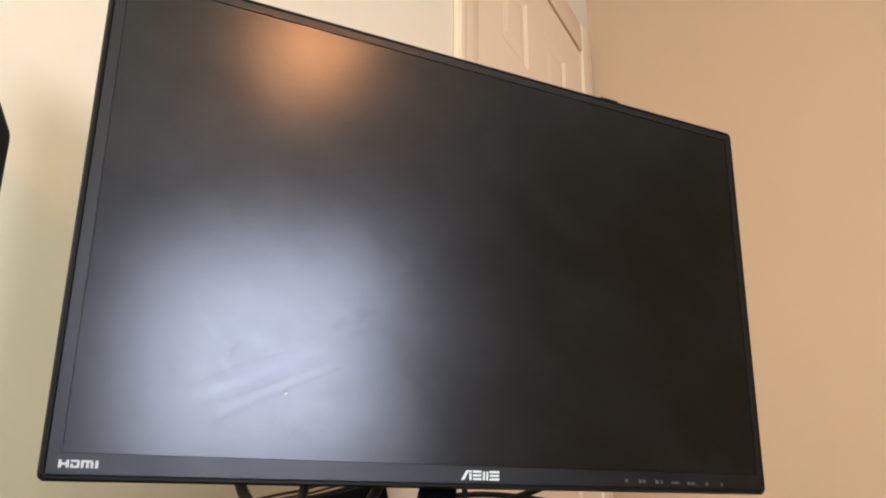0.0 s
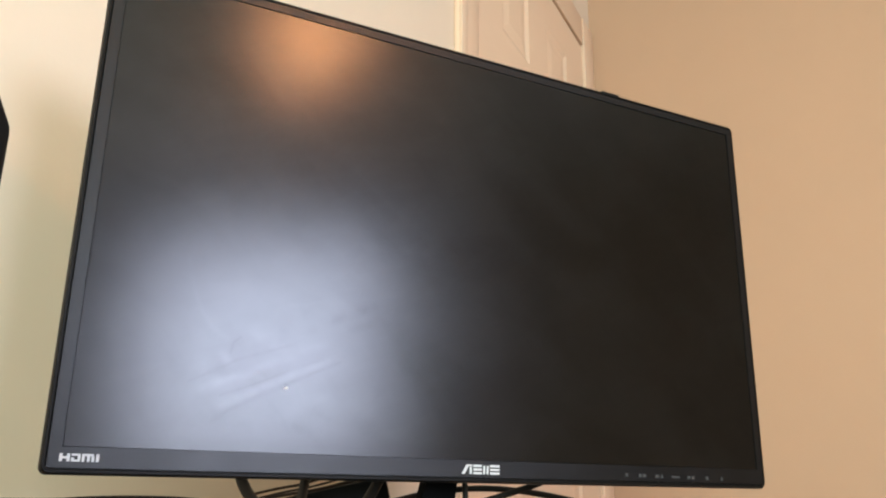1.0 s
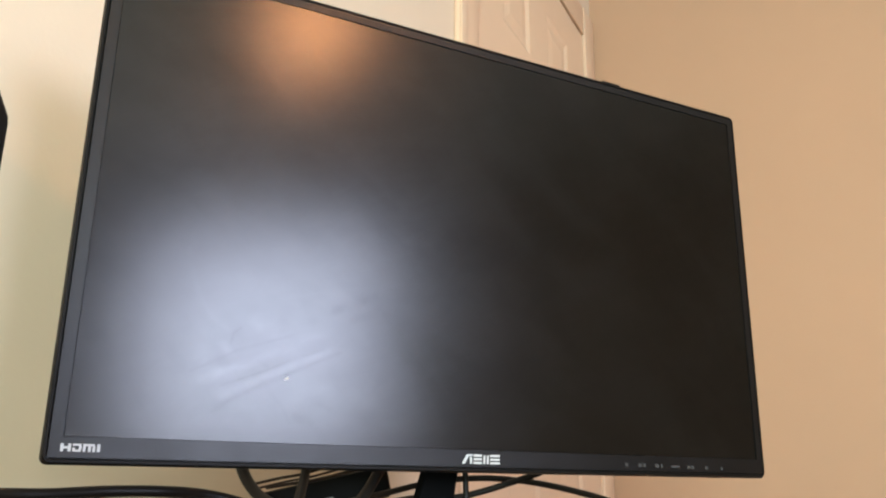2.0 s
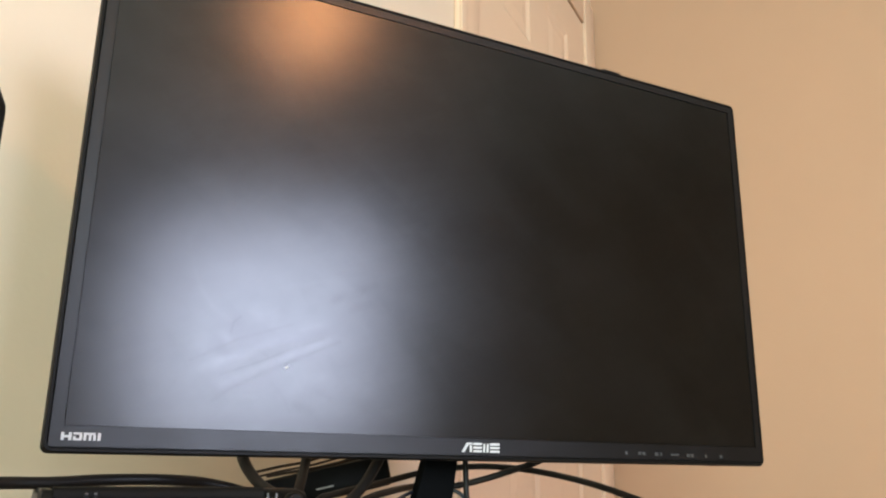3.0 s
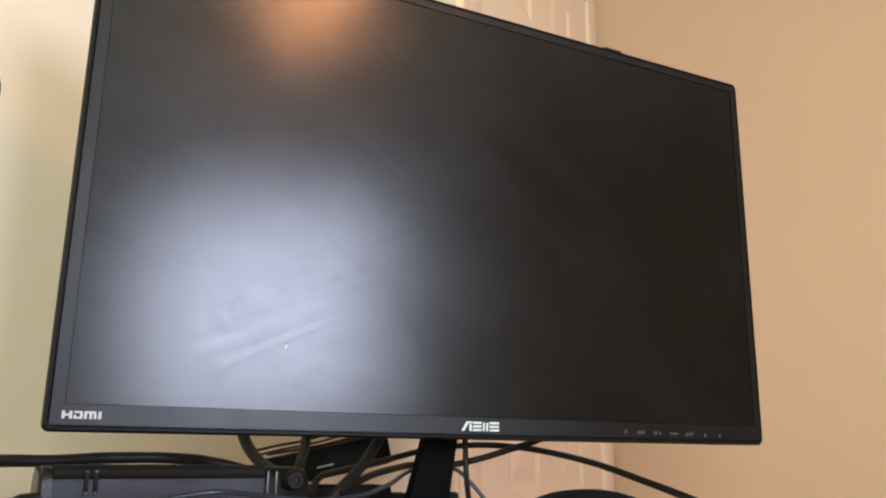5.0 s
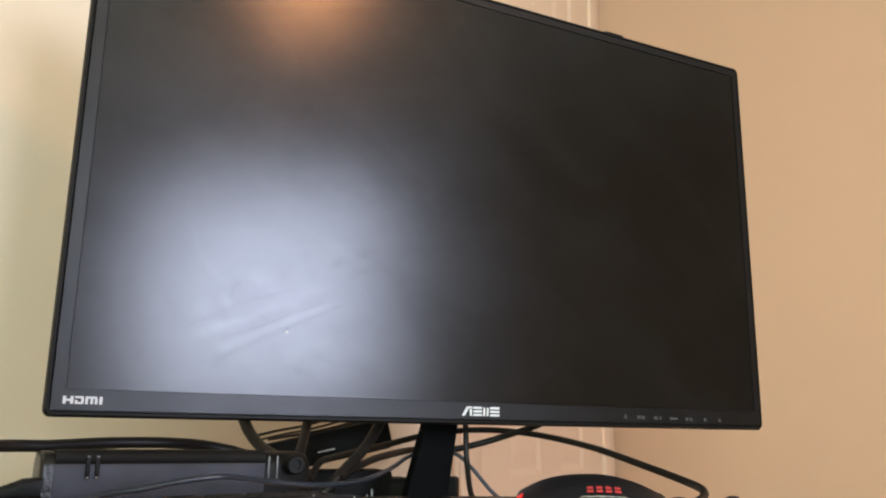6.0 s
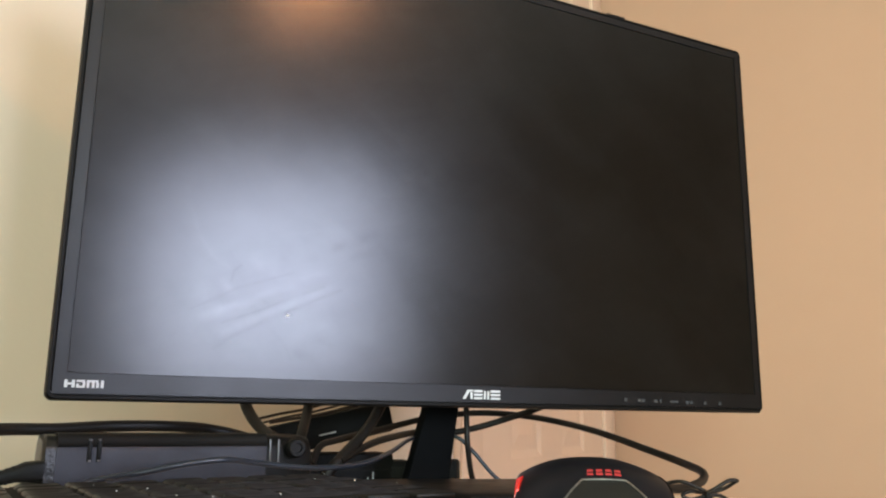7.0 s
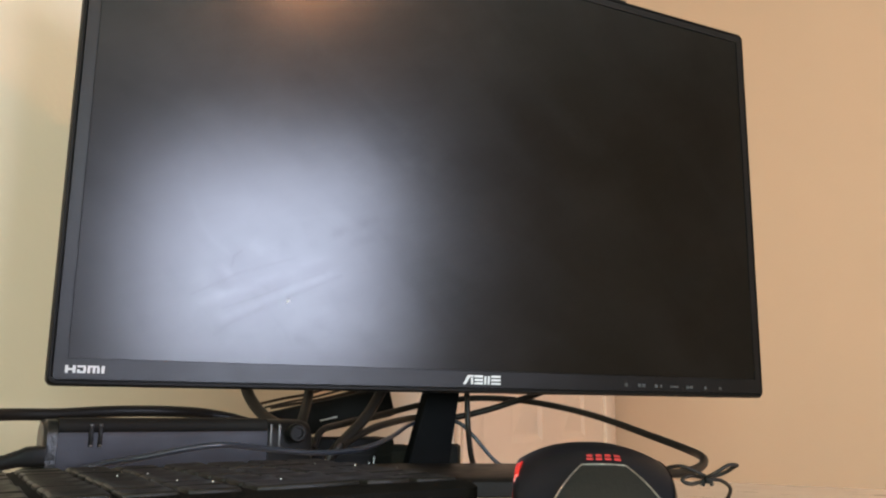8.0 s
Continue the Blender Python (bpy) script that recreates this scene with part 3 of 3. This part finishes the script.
brick = thing("power_brick", Matrix.Translation((-0.098, 0.705, DESK_Z + 0.0475)) @ Matrix.Rotation(radians(14), 4, "Z") @ Matrix.Rotation(radians(-13), 4, "Y"),
              "black power brick lying tilted on an adapter", "power brick")
part("body", box((-0.052, -0.018, -0.012), (0.056, 0.018, 0.013), 0.003), MATT, brick)
part("rating_label", box((-0.006, -0.0184, -0.003), (0.008, -0.0180, -0.0018), 0.0001), DUST, brick, "worn pale label edge")
adapter = thing("small_adapter", Matrix.Translation((-0.044, 0.712, DESK_Z)) @ Matrix.Rotation(radians(18), 4, "Z"), "small black plug-in adapter on the desk", "power adapter", "adapters")
part("body", box((-0.018, -0.012, 0.0004), (0.018, 0.014, 0.024), 0.003), MATT, adapter)
part("face_plate", box((-0.014, -0.0126, 0.006), (0.014, -0.0119, 0.019), 0.0003), DUSTY, adapter)
ad2 = copy_thing(adapter, Matrix.Translation((-0.002, 0.735, DESK_Z)) @ Matrix.Rotation(radians(-6), 4, "Z"))


def cable(name, pts, radius, label, material=RUBBER, steps=8):
    return solid(name, tube(pts, radius, 10, steps), material, Matrix.Identity(4), label, "cable", "desk cables")


cable("power_cable", [(-0.277, 0.440, 0.7965), (-0.256, 0.490, 0.7990), (-0.235, 0.515, 0.7992), (-0.211, 0.540, 0.8010), (-0.181, 0.560, 0.8012),
                      (-0.161, 0.585, 0.7992), (-0.137, 0.600, 0.793), (-0.122, 0.618, 0.783)], 0.0038, "thick black power cable running over the power bar")
cable("monitor_cable", [(-0.153, 0.630, 0.838), (-0.143, 0.620, 0.814), (-0.128, 0.605, 0.799), (-0.110, 0.585, 0.791), (-0.100, 0.575, 0.788)], 0.0042,
      "thick black cable hanging from the monitor to the power bar")
cable("plug_cable", [(-0.096, 0.625, 0.836), (-0.097, 0.612, 0.813), (-0.097, 0.592, 0.797), (-0.098, 0.572, 0.780)], 0.0037, "black cable rising from a round plug")
cable("thin_cable", [(-0.138, 0.640, 0.807), (-0.123, 0.650, 0.811), (-0.105, 0.660, 0.815), (-0.082, 0.670, 0.823)], 0.0011, "thin brown cable under the monitor", BROWN)
cable("thin_cable", [(-0.132, 0.650, 0.804), (-0.116, 0.660, 0.807), (-0.095, 0.670, 0.811), (-0.065, 0.680, 0.819)], 0.0013, "thin brown cable under the monitor", BROWN)
cable("thin_cable", [(-0.136, 0.646, 0.8040), (-0.119, 0.655, 0.8085), (-0.099, 0.665, 0.8130), (-0.074, 0.676, 0.8205)], 0.0009, "thin brown cable under the monitor", BROWN)
cable("long_cable", [(-0.090, 0.598, 0.776), (-0.086, 0.610, 0.788), (-0.076, 0.630, 0.792), (-0.042, 0.690, 0.801), (-0.010, 0.715, 0.809), (0.023, 0.720, 0.813),
                     (0.052, 0.715, 0.813), (0.085, 0.700, 0.809), (0.120, 0.660, 0.800), (0.149, 0.600, 0.787), (0.160, 0.550, 0.780), (0.158, 0.510, 0.777),
                     (0.150, 0.490, 0.773), (0.133, 0.470, 0.771), (0.112, 0.450, 0.772), (0.080, 0.428, 0.768), (0.062, 0.400, 0.766), (0.058, 0.372, 0.765)], 0.0025, "long black cable arching from the stand to the mouse")
cable("video_cable", [(-0.070, 0.600, 0.778), (-0.058, 0.620, 0.786), (-0.044, 0.650, 0.792), (-0.019, 0.700, 0.797), (0.009, 0.705, 0.797), (0.033, 0.705, 0.802),
                      (0.056, 0.702, 0.809), (0.084, 0.690, 0.819), (0.101, 0.680, 0.832)], 0.0027, "black cable curving up behind the monitor")
cable("front_cable", [(-0.213, 0.392, 0.755), (-0.199, 0.425, 0.766), (-0.183, 0.445, 0.773), (-0.157, 0.452, 0.778), (-0.137, 0.460, 0.782), (-0.118, 0.470, 0.784),
                      (-0.100, 0.490, 0.781), (-0.074, 0.510, 0.778), (-0.050, 0.540, 0.779), (-0.034, 0.580, 0.785), (-0.024, 0.640, 0.792), (-0.012, 0.690, 0.795), (0.012, 0.690, 0.794),
                      (0.026, 0.690, 0.783), (0.044, 0.690, 0.763), (0.060, 0.692, 0.753)], 0.0016, "thin glossy slate-black cable looping in front of the stand", CABLE_GREY)
cable("upright_cable", [(0.020, 0.675, 0.834), (0.021, 0.680, 0.811), (0.022, 0.680, 0.788), (0.026, 0.690, 0.762), (0.034, 0.700, 0.7535)], 0.0023, "black cable dropping straight down from the monitor")
cable("video_cable", [(-0.039, 0.640, 0.832), (-0.049, 0.635, 0.810), (-0.058, 0.622, 0.795), (-0.072, 0.602, 0.778), (-0.080, 0.598, 0.768)], 0.0040, "thick black cable slanting down from the monitor")
cable("tied_cable", [(0.108, 0.452, 0.770), (0.117, 0.460, 0.772), (0.123, 0.455, 0.775), (0.128, 0.450, 0.776), (0.134, 0.450, 0.774), (0.141, 0.450, 0.770), (0.133, 0.450, 0.767), (0.128, 0.450, 0.769),
                     (0.133, 0.452, 0.771), (0.142, 0.455, 0.770), (0.151, 0.455, 0.772), (0.156, 0.450, 0.776), (0.156, 0.447, 0.777), (0.151, 0.445, 0.777), (0.144, 0.445, 0.773),
                     (0.140, 0.448, 0.770), (0.148, 0.450, 0.769), (0.156, 0.460, 0.765), (0.160, 0.472, 0.760), (0.159, 0.482, 0.7525)], 0.0010, "thin black cable tied in a small bow", steps=6)
for pts in ([(-0.2400, 0.4600, 0.7700), (-0.2460, 0.4450, 0.7670), (-0.2420, 0.4250, 0.7645), (-0.213, 0.410, 0.768), (-0.215, 0.390, 0.756)],
            [(-0.2420, 0.4630, 0.7585), (-0.2440, 0.4420, 0.7575), (-0.2300, 0.4200, 0.7565), (-0.219, 0.400, 0.755)]):
    cable("plug_lead", pts, 0.0030, "black lead plugged into the end of the power bar")

# twist tie round the bow, and a thin bracket behind the keyboard
bm = bmesh.new()
add_box(bm, (-0.0010, -0.0020, -0.0020), (0.0010, 0.0020, 0.0020), 0.0006)
add_box(bm, (-0.0026, -0.0005, -0.0040), (-0.0002, 0.0005, -0.0012), 0.0004, 2, Matrix.Rotation(radians(20), 4, "Y"))
add_box(bm, (0.0002, -0.0005, -0.0040), (0.0022, 0.0005, -0.0012), 0.0004, 2, Matrix.Rotation(radians(-24), 4, "Y"))
solid("twist_tie", bm, MATT, Matrix.Translation((0.1405, 0.4480, 0.7695)), "black twist tie round a thin cable", "cable tie")
bm = box((-0.0008, -0.0008, 0.0003), (0.0008, 0.0008, 0.0180), 0.0003)
add_box(bm, (-0.0044, -0.0008, 0.0003), (-0.0028, 0.0008, 0.0140), 0.0003)
add_box(bm, (-0.0030, -0.0008, 0.0003), (-0.0006, 0.0008, 0.0020), 0.0003)
solid("wire_bracket", bm, BRACKET, Matrix.Translation((-0.0512, 0.650, DESK_Z)), "thin grey metal bracket standing on the desk", "bracket")

# ---------------------------------------------------------------- keyboard
KEY = Matrix.Translation((-0.0560, 0.4230, DESK_Z)) @ Matrix.Rotation(radians(31), 4, "Z")
kb = thing("keyboard", KEY, "black low-key computer keyboard, dusty, on the desk", "keyboard")
KW, KD = 0.4280, 0.143


def deck(x, y):
    """Height of the keyboard's deck over the desk."""
    return 0.0298 + 0.009 * x - 0.012 * (y + KD / 2)


rows = []
for inset, low in ((0.002, 1), (0.0, 2), (0.0, 3), (0.0025, 4)):
    ring_ = []
    for px, py in outline(KW - 2 * inset, KD - 2 * inset, 0.008, 4):
        x, y = px - KW / 2, py - KD / 2
        z = {1: 0.0004, 2: 0.0022, 3: deck(x, y) - 0.0022, 4: deck(x, y)}[low]
        ring_.append((x, y, z))
    rows.append(ring_)
part("body", loft(rows), KEYDECK, kb, "dusty black keyboard body")
UNIT = 0.0187
CAP_MESHES = {}


def key_mesh(w):
    rings = [[(px, py, z) for px, py in outline(w * UNIT - 0.0020 - s, UNIT - 0.0020 - s, 0.0014, 2)] for s, z in ((0.0, -0.0004), (0.0004, 0.0006), (0.0016, 0.0011), (0.0034, 0.0012), (0.0080, 0.0006))]
    return mesh_of("keycap", loft(rings), KEYCAP)


ROWS_OF_KEYS = (
    [1] * 15 + [-0.12, 1, 1, 1, -0.12, 1, 1, 1, 1],
    [1] * 15 + [-0.12, 1, 1, 1, -0.12, 1, 1, 1, 1],
    [1] * 13 + [2, -0.12, 1, 1, 1, -0.12, 1, 1, 1, 1],
    [1.5] + [1] * 12 + [1.5, -0.12, 1, 1, 1, -0.12, 1, 1, 1, 1],
    [1.75] + [1] * 11 + [2.25, -0.12, 1, 1, 1, -0.12, 1, 1, 1, 1],
    [2.25] + [1] * 10 + [2.75, -0.12, 1, 1, 1, -0.12, 1, 1, 1, 1],
    [1.25, 1.25, 1.25, 6.25, 1.25, 1.25, 1.25, 1.25, -0.12, 1, 1, 1, -0.12, 2, 1, 1],
)
for r, row in enumerate(ROWS_OF_KEYS):
    x = -KW + 0.006
    y = -0.0150 - r * UNIT
    for w in row:
        if w < 0:
            x += -w * UNIT
            continue
        if w not in CAP_MESHES:
            CAP_MESHES[w] = key_mesh(w)
        ob = new("keycap", CAP_MESHES[w])
        ob.parent = kb
        kx = x + w * UNIT / 2
        ob.matrix_local = Matrix.Translation((kx, y, deck(kx, y) + random.uniform(0, 0.0005))) @ pose(0, 0, 0, random.uniform(-1.6, 2.0), -0.9 + random.uniform(-1.6, 1.6), 0)
        x += w * UNIT

# crumbs and dust lying on the keys
bm = bmesh.new()
rng = random.Random(5)
for k in range(26):
    x, y = -rng.uniform(0.005, 0.30), -rng.uniform(0.012, KD - 0.02)
    p = Vector((x, y, deck(x, y) + 0.0017))
    bmesh.ops.create_icosphere(bm, subdivisions=1, radius=rng.uniform(0.00016, 0.00036), matrix=Matrix.Translation(p))
solid("dust_specks", bm, DUST, KEY, "pale dust specks lying on the keyboard", "dust", kind="stuff")

# ---------------------------------------------------------------- mouse
MOUSE = Matrix.Translation((0.0533, 0.318, DESK_Z)) @ Matrix.Rotation(radians(-3), 4, "Z")
mouse = thing("computer_mouse", MOUSE, "black gaming mouse with a charcoal panel, chrome trim and red lights", "mouse")
ML, MW, MH = 0.122, 0.0540, 0.0437


def mouse_height(v):
    """Height of the back's middle line; v from the palm end (0) to the front (1)."""
    return MH * max(0.0, (1 - abs((v - 0.42) / 0.44) ** 2.6)) ** 0.55 if v < 0.42 else MH * (1 - 0.62 * ((v - 0.42) / 0.58) ** 1.8)


def mouse_half(v):
    e = abs(2 * v - 1)
    return MW / 2 * (1 - e ** 9) ** 0.5 * (0.93 + 0.07 * math.cos(6.28 * (v - 0.12)))


def mouse_section(a):
    """Domed back, a rounded shoulder and a steep side; a from 0 (middle) to 1 (foot), shares of half width and height."""
    if a <= 0.62:
        k = a / 0.62
        return 0.925 * k, 1 - 0.130 * k ** 2.4
    if a <= 0.76:
        k = (a - 0.62) / 0.14
        p, q, r = (0.925, 0.870), (0.956, 0.858), (0.966, 0.790)
        return tuple(p[i] * (1 - k) ** 2 + 2 * q[i] * k * (1 - k) + r[i] * k * k for i in (0, 1))
    k = (a - 0.76) / 0.24
    return 0.966 + 0.11 * k, 0.790 * (1 - k)


def mouse_point(u, v, lift=0.0):
    """u from -1 to 1 across, v along."""
    hw, h = mouse_half(v), mouse_height(v)
    sx, sz = mouse_section(abs(u))
    return Vector((math.copysign(hw * sx, u), (v - 0.5) * ML - lift * 2.0 * max(0.0, 1 - v / 0.16), 0.0015 + (h - 0.0015) * sz * (1 + 0.016 * math.copysign(sx, u)) + lift))


def mouse_at(x, v, lift=0.0):
    """The same, with x in metres from the middle line."""
    return mouse_point(math.copysign(min(0.62, 0.62 * abs(x) / (0.925 * mouse_half(v))), x), v, lift)


bm = bmesh.new()
NU, NV = 50, 40
grid = []
for j in range(NV + 1):
    v = 0.004 + 0.992 * (0.5 - 0.5 * math.cos(math.pi * j / NV))
    grid.append([bm.verts.new(mouse_point(-1 + 2 * i / NU, v)) for i in range(NU + 1)])
for j in range(NV):
    for i in range(NU):
        bm.faces.new((grid[j][i], grid[j][i + 1], grid[j + 1][i + 1], grid[j + 1][i]))
    bm.faces.new((grid[j][0], grid[j + 1][0], grid[j + 1][NU], grid[j][NU]))
bm.faces.new(grid[0])
bm.faces.new(grid[NV])
part("shell", bm, MOUSE_SHELL, mouse, "smooth black shell")


def mouse_patch(corners, lift, n=26, depth=0.0012, at=mouse_point):
    """A thin plate that follows the mouse's back inside a polygon given in (u, v)."""
    bm = bmesh.new()
    vs = sorted({round(c[1], 4) for c in corners})
    lo, hi = vs[0], vs[-1]
    rows = []
    for k in range(n + 1):
        v = min(max(lo + (hi - lo) * (1 - math.cos(math.pi * k / n / 2)), lo + 1e-4), hi - 1e-4)
        xs = []
        for (u0, v0), (u1, v1) in zip(corners, corners[1:] + corners[:1]):
            if (v0 - v) * (v1 - v) <= 0 and abs(v1 - v0) > 1e-6:
                xs.append(u0 + (u1 - u0) * (v - v0) / (v1 - v0))
        a, b = min(xs), max(xs)
        rows.append([bm.verts.new(at(a + (b - a) * i / n, v, lift)) for i in range(n + 1)])
    for k in range(n):
        for i in range(n):
            bm.faces.new((rows[k][i], rows[k][i + 1], rows[k + 1][i + 1], rows[k + 1][i]))
    geo = bmesh.ops.extrude_face_region(bm, geom=list(bm.faces))
    bmesh.ops.translate(bm, vec=(0, 0, -depth), verts=[g for g in geo["geom"] if isinstance(g, bmesh.types.BMVert)])
    return bm


HEX = [(-0.0150, 0.020), (0.0175, 0.020), (0.0188, 0.080), (0.0100, 0.160), (-0.0040, 0.160), (-0.0138, 0.074)]
part("palm_panel", mouse_patch(HEX, 0.0007, at=mouse_at), MOUSE_PANEL, mouse, "charcoal palm panel")
edge = [HEX[0], HEX[5], HEX[4], HEX[3], HEX[2], HEX[1]]
line = []
for (u0, v0), (u1, v1) in zip(edge, edge[1:]):
    for k in range(10):
        line.append(mouse_at(u0 + (u1 - u0) * k / 10, v0 + (v1 - v0) * k / 10, 0.0007))
line.append(mouse_at(*edge[-1], 0.0007))
part("trim", tube(line, 0.00034, 8, 2), CHROME, mouse, "thin chrome trim")
bm = bmesh.new()
strokes = []
for k in range(4):
    x0 = -0.0020 + 0.0030 * k
    strokes += [(x0, 0.186, 0.0021, 0.009), (x0 + 0.0003, 0.205, 0.0019, 0.009)]
for u0, v0, du, dv in strokes:
    a = [mouse_at(u0 + i * du, v0 + j * dv, 0.0002) for i, j in ((0, 0), (1, 0), (1, 1), (0, 1))]
    b = [q + Vector((0, -0.0001, 0.0003)) for q in a]
    va, vb = [bm.verts.new(q) for q in a], [bm.verts.new(q) for q in b]
    bm.faces.new(vb)
    for i in range(4):
        bm.faces.new((va[i], va[(i + 1) % 4], vb[(i + 1) % 4], vb[i]))
part("red_mark", bm, RED_MARK, mouse, "small red lit mark", smooth=False)
part("side_light", mouse_patch([(-0.74, 0.19), (-0.61, 0.19), (-0.57, 0.27), (-0.70, 0.27)], 0.0006), RED_GLOW, mouse, "glowing red side light")
part("side_light", mouse_patch([(-0.88, 0.165), (-0.79, 0.165), (-0.77, 0.215), (-0.86, 0.215)], 0.0005, 12), RED_MARK, mouse, "dim red side light")
part("side_panel", mouse_patch([(0.655, 0.03), (0.745, 0.03), (0.745, 0.32), (0.675, 0.32)], 0.0006, 16), GLOSS, mouse, "glossy black side panel")
part("side_grip", mouse_patch([(0.78, 0.10), (0.94, 0.10), (0.94, 0.60), (0.78, 0.60)], 0.0005), MOUSE_PANEL, mouse, "rubbed charcoal side grip")

# ---------------------------------------------------------------- black speaker beside the monitor
SPK = Matrix.Translation((-0.1810, 0.225, DESK_Z)) @ Matrix.Rotation(radians(20), 4, "Z")
spk = thing("desk_speaker", SPK, "black desktop speaker with rounded edges", "speaker")
rings = [[(px, y, 0.0945 + pz) for px, pz in outline(0.0790 - s, 0.188 - s, 0.011, 6)] for s, y in ((0.008, -0.032), (0.002, -0.030), (0.0, -0.026), (0.0, 0.030), (0.004, 0.034))]
part("cabinet", loft(rings), MATT, spk)
part("grille", loft([[(px, y, 0.0945 + pz) for px, pz in outline(0.066 - s, 0.170 - s, 0.010, 6)] for s, y in ((0.0, -0.0322), (0.002, -0.0345), (0.01, -0.035))]), CASE, spk, "black cloth grille")
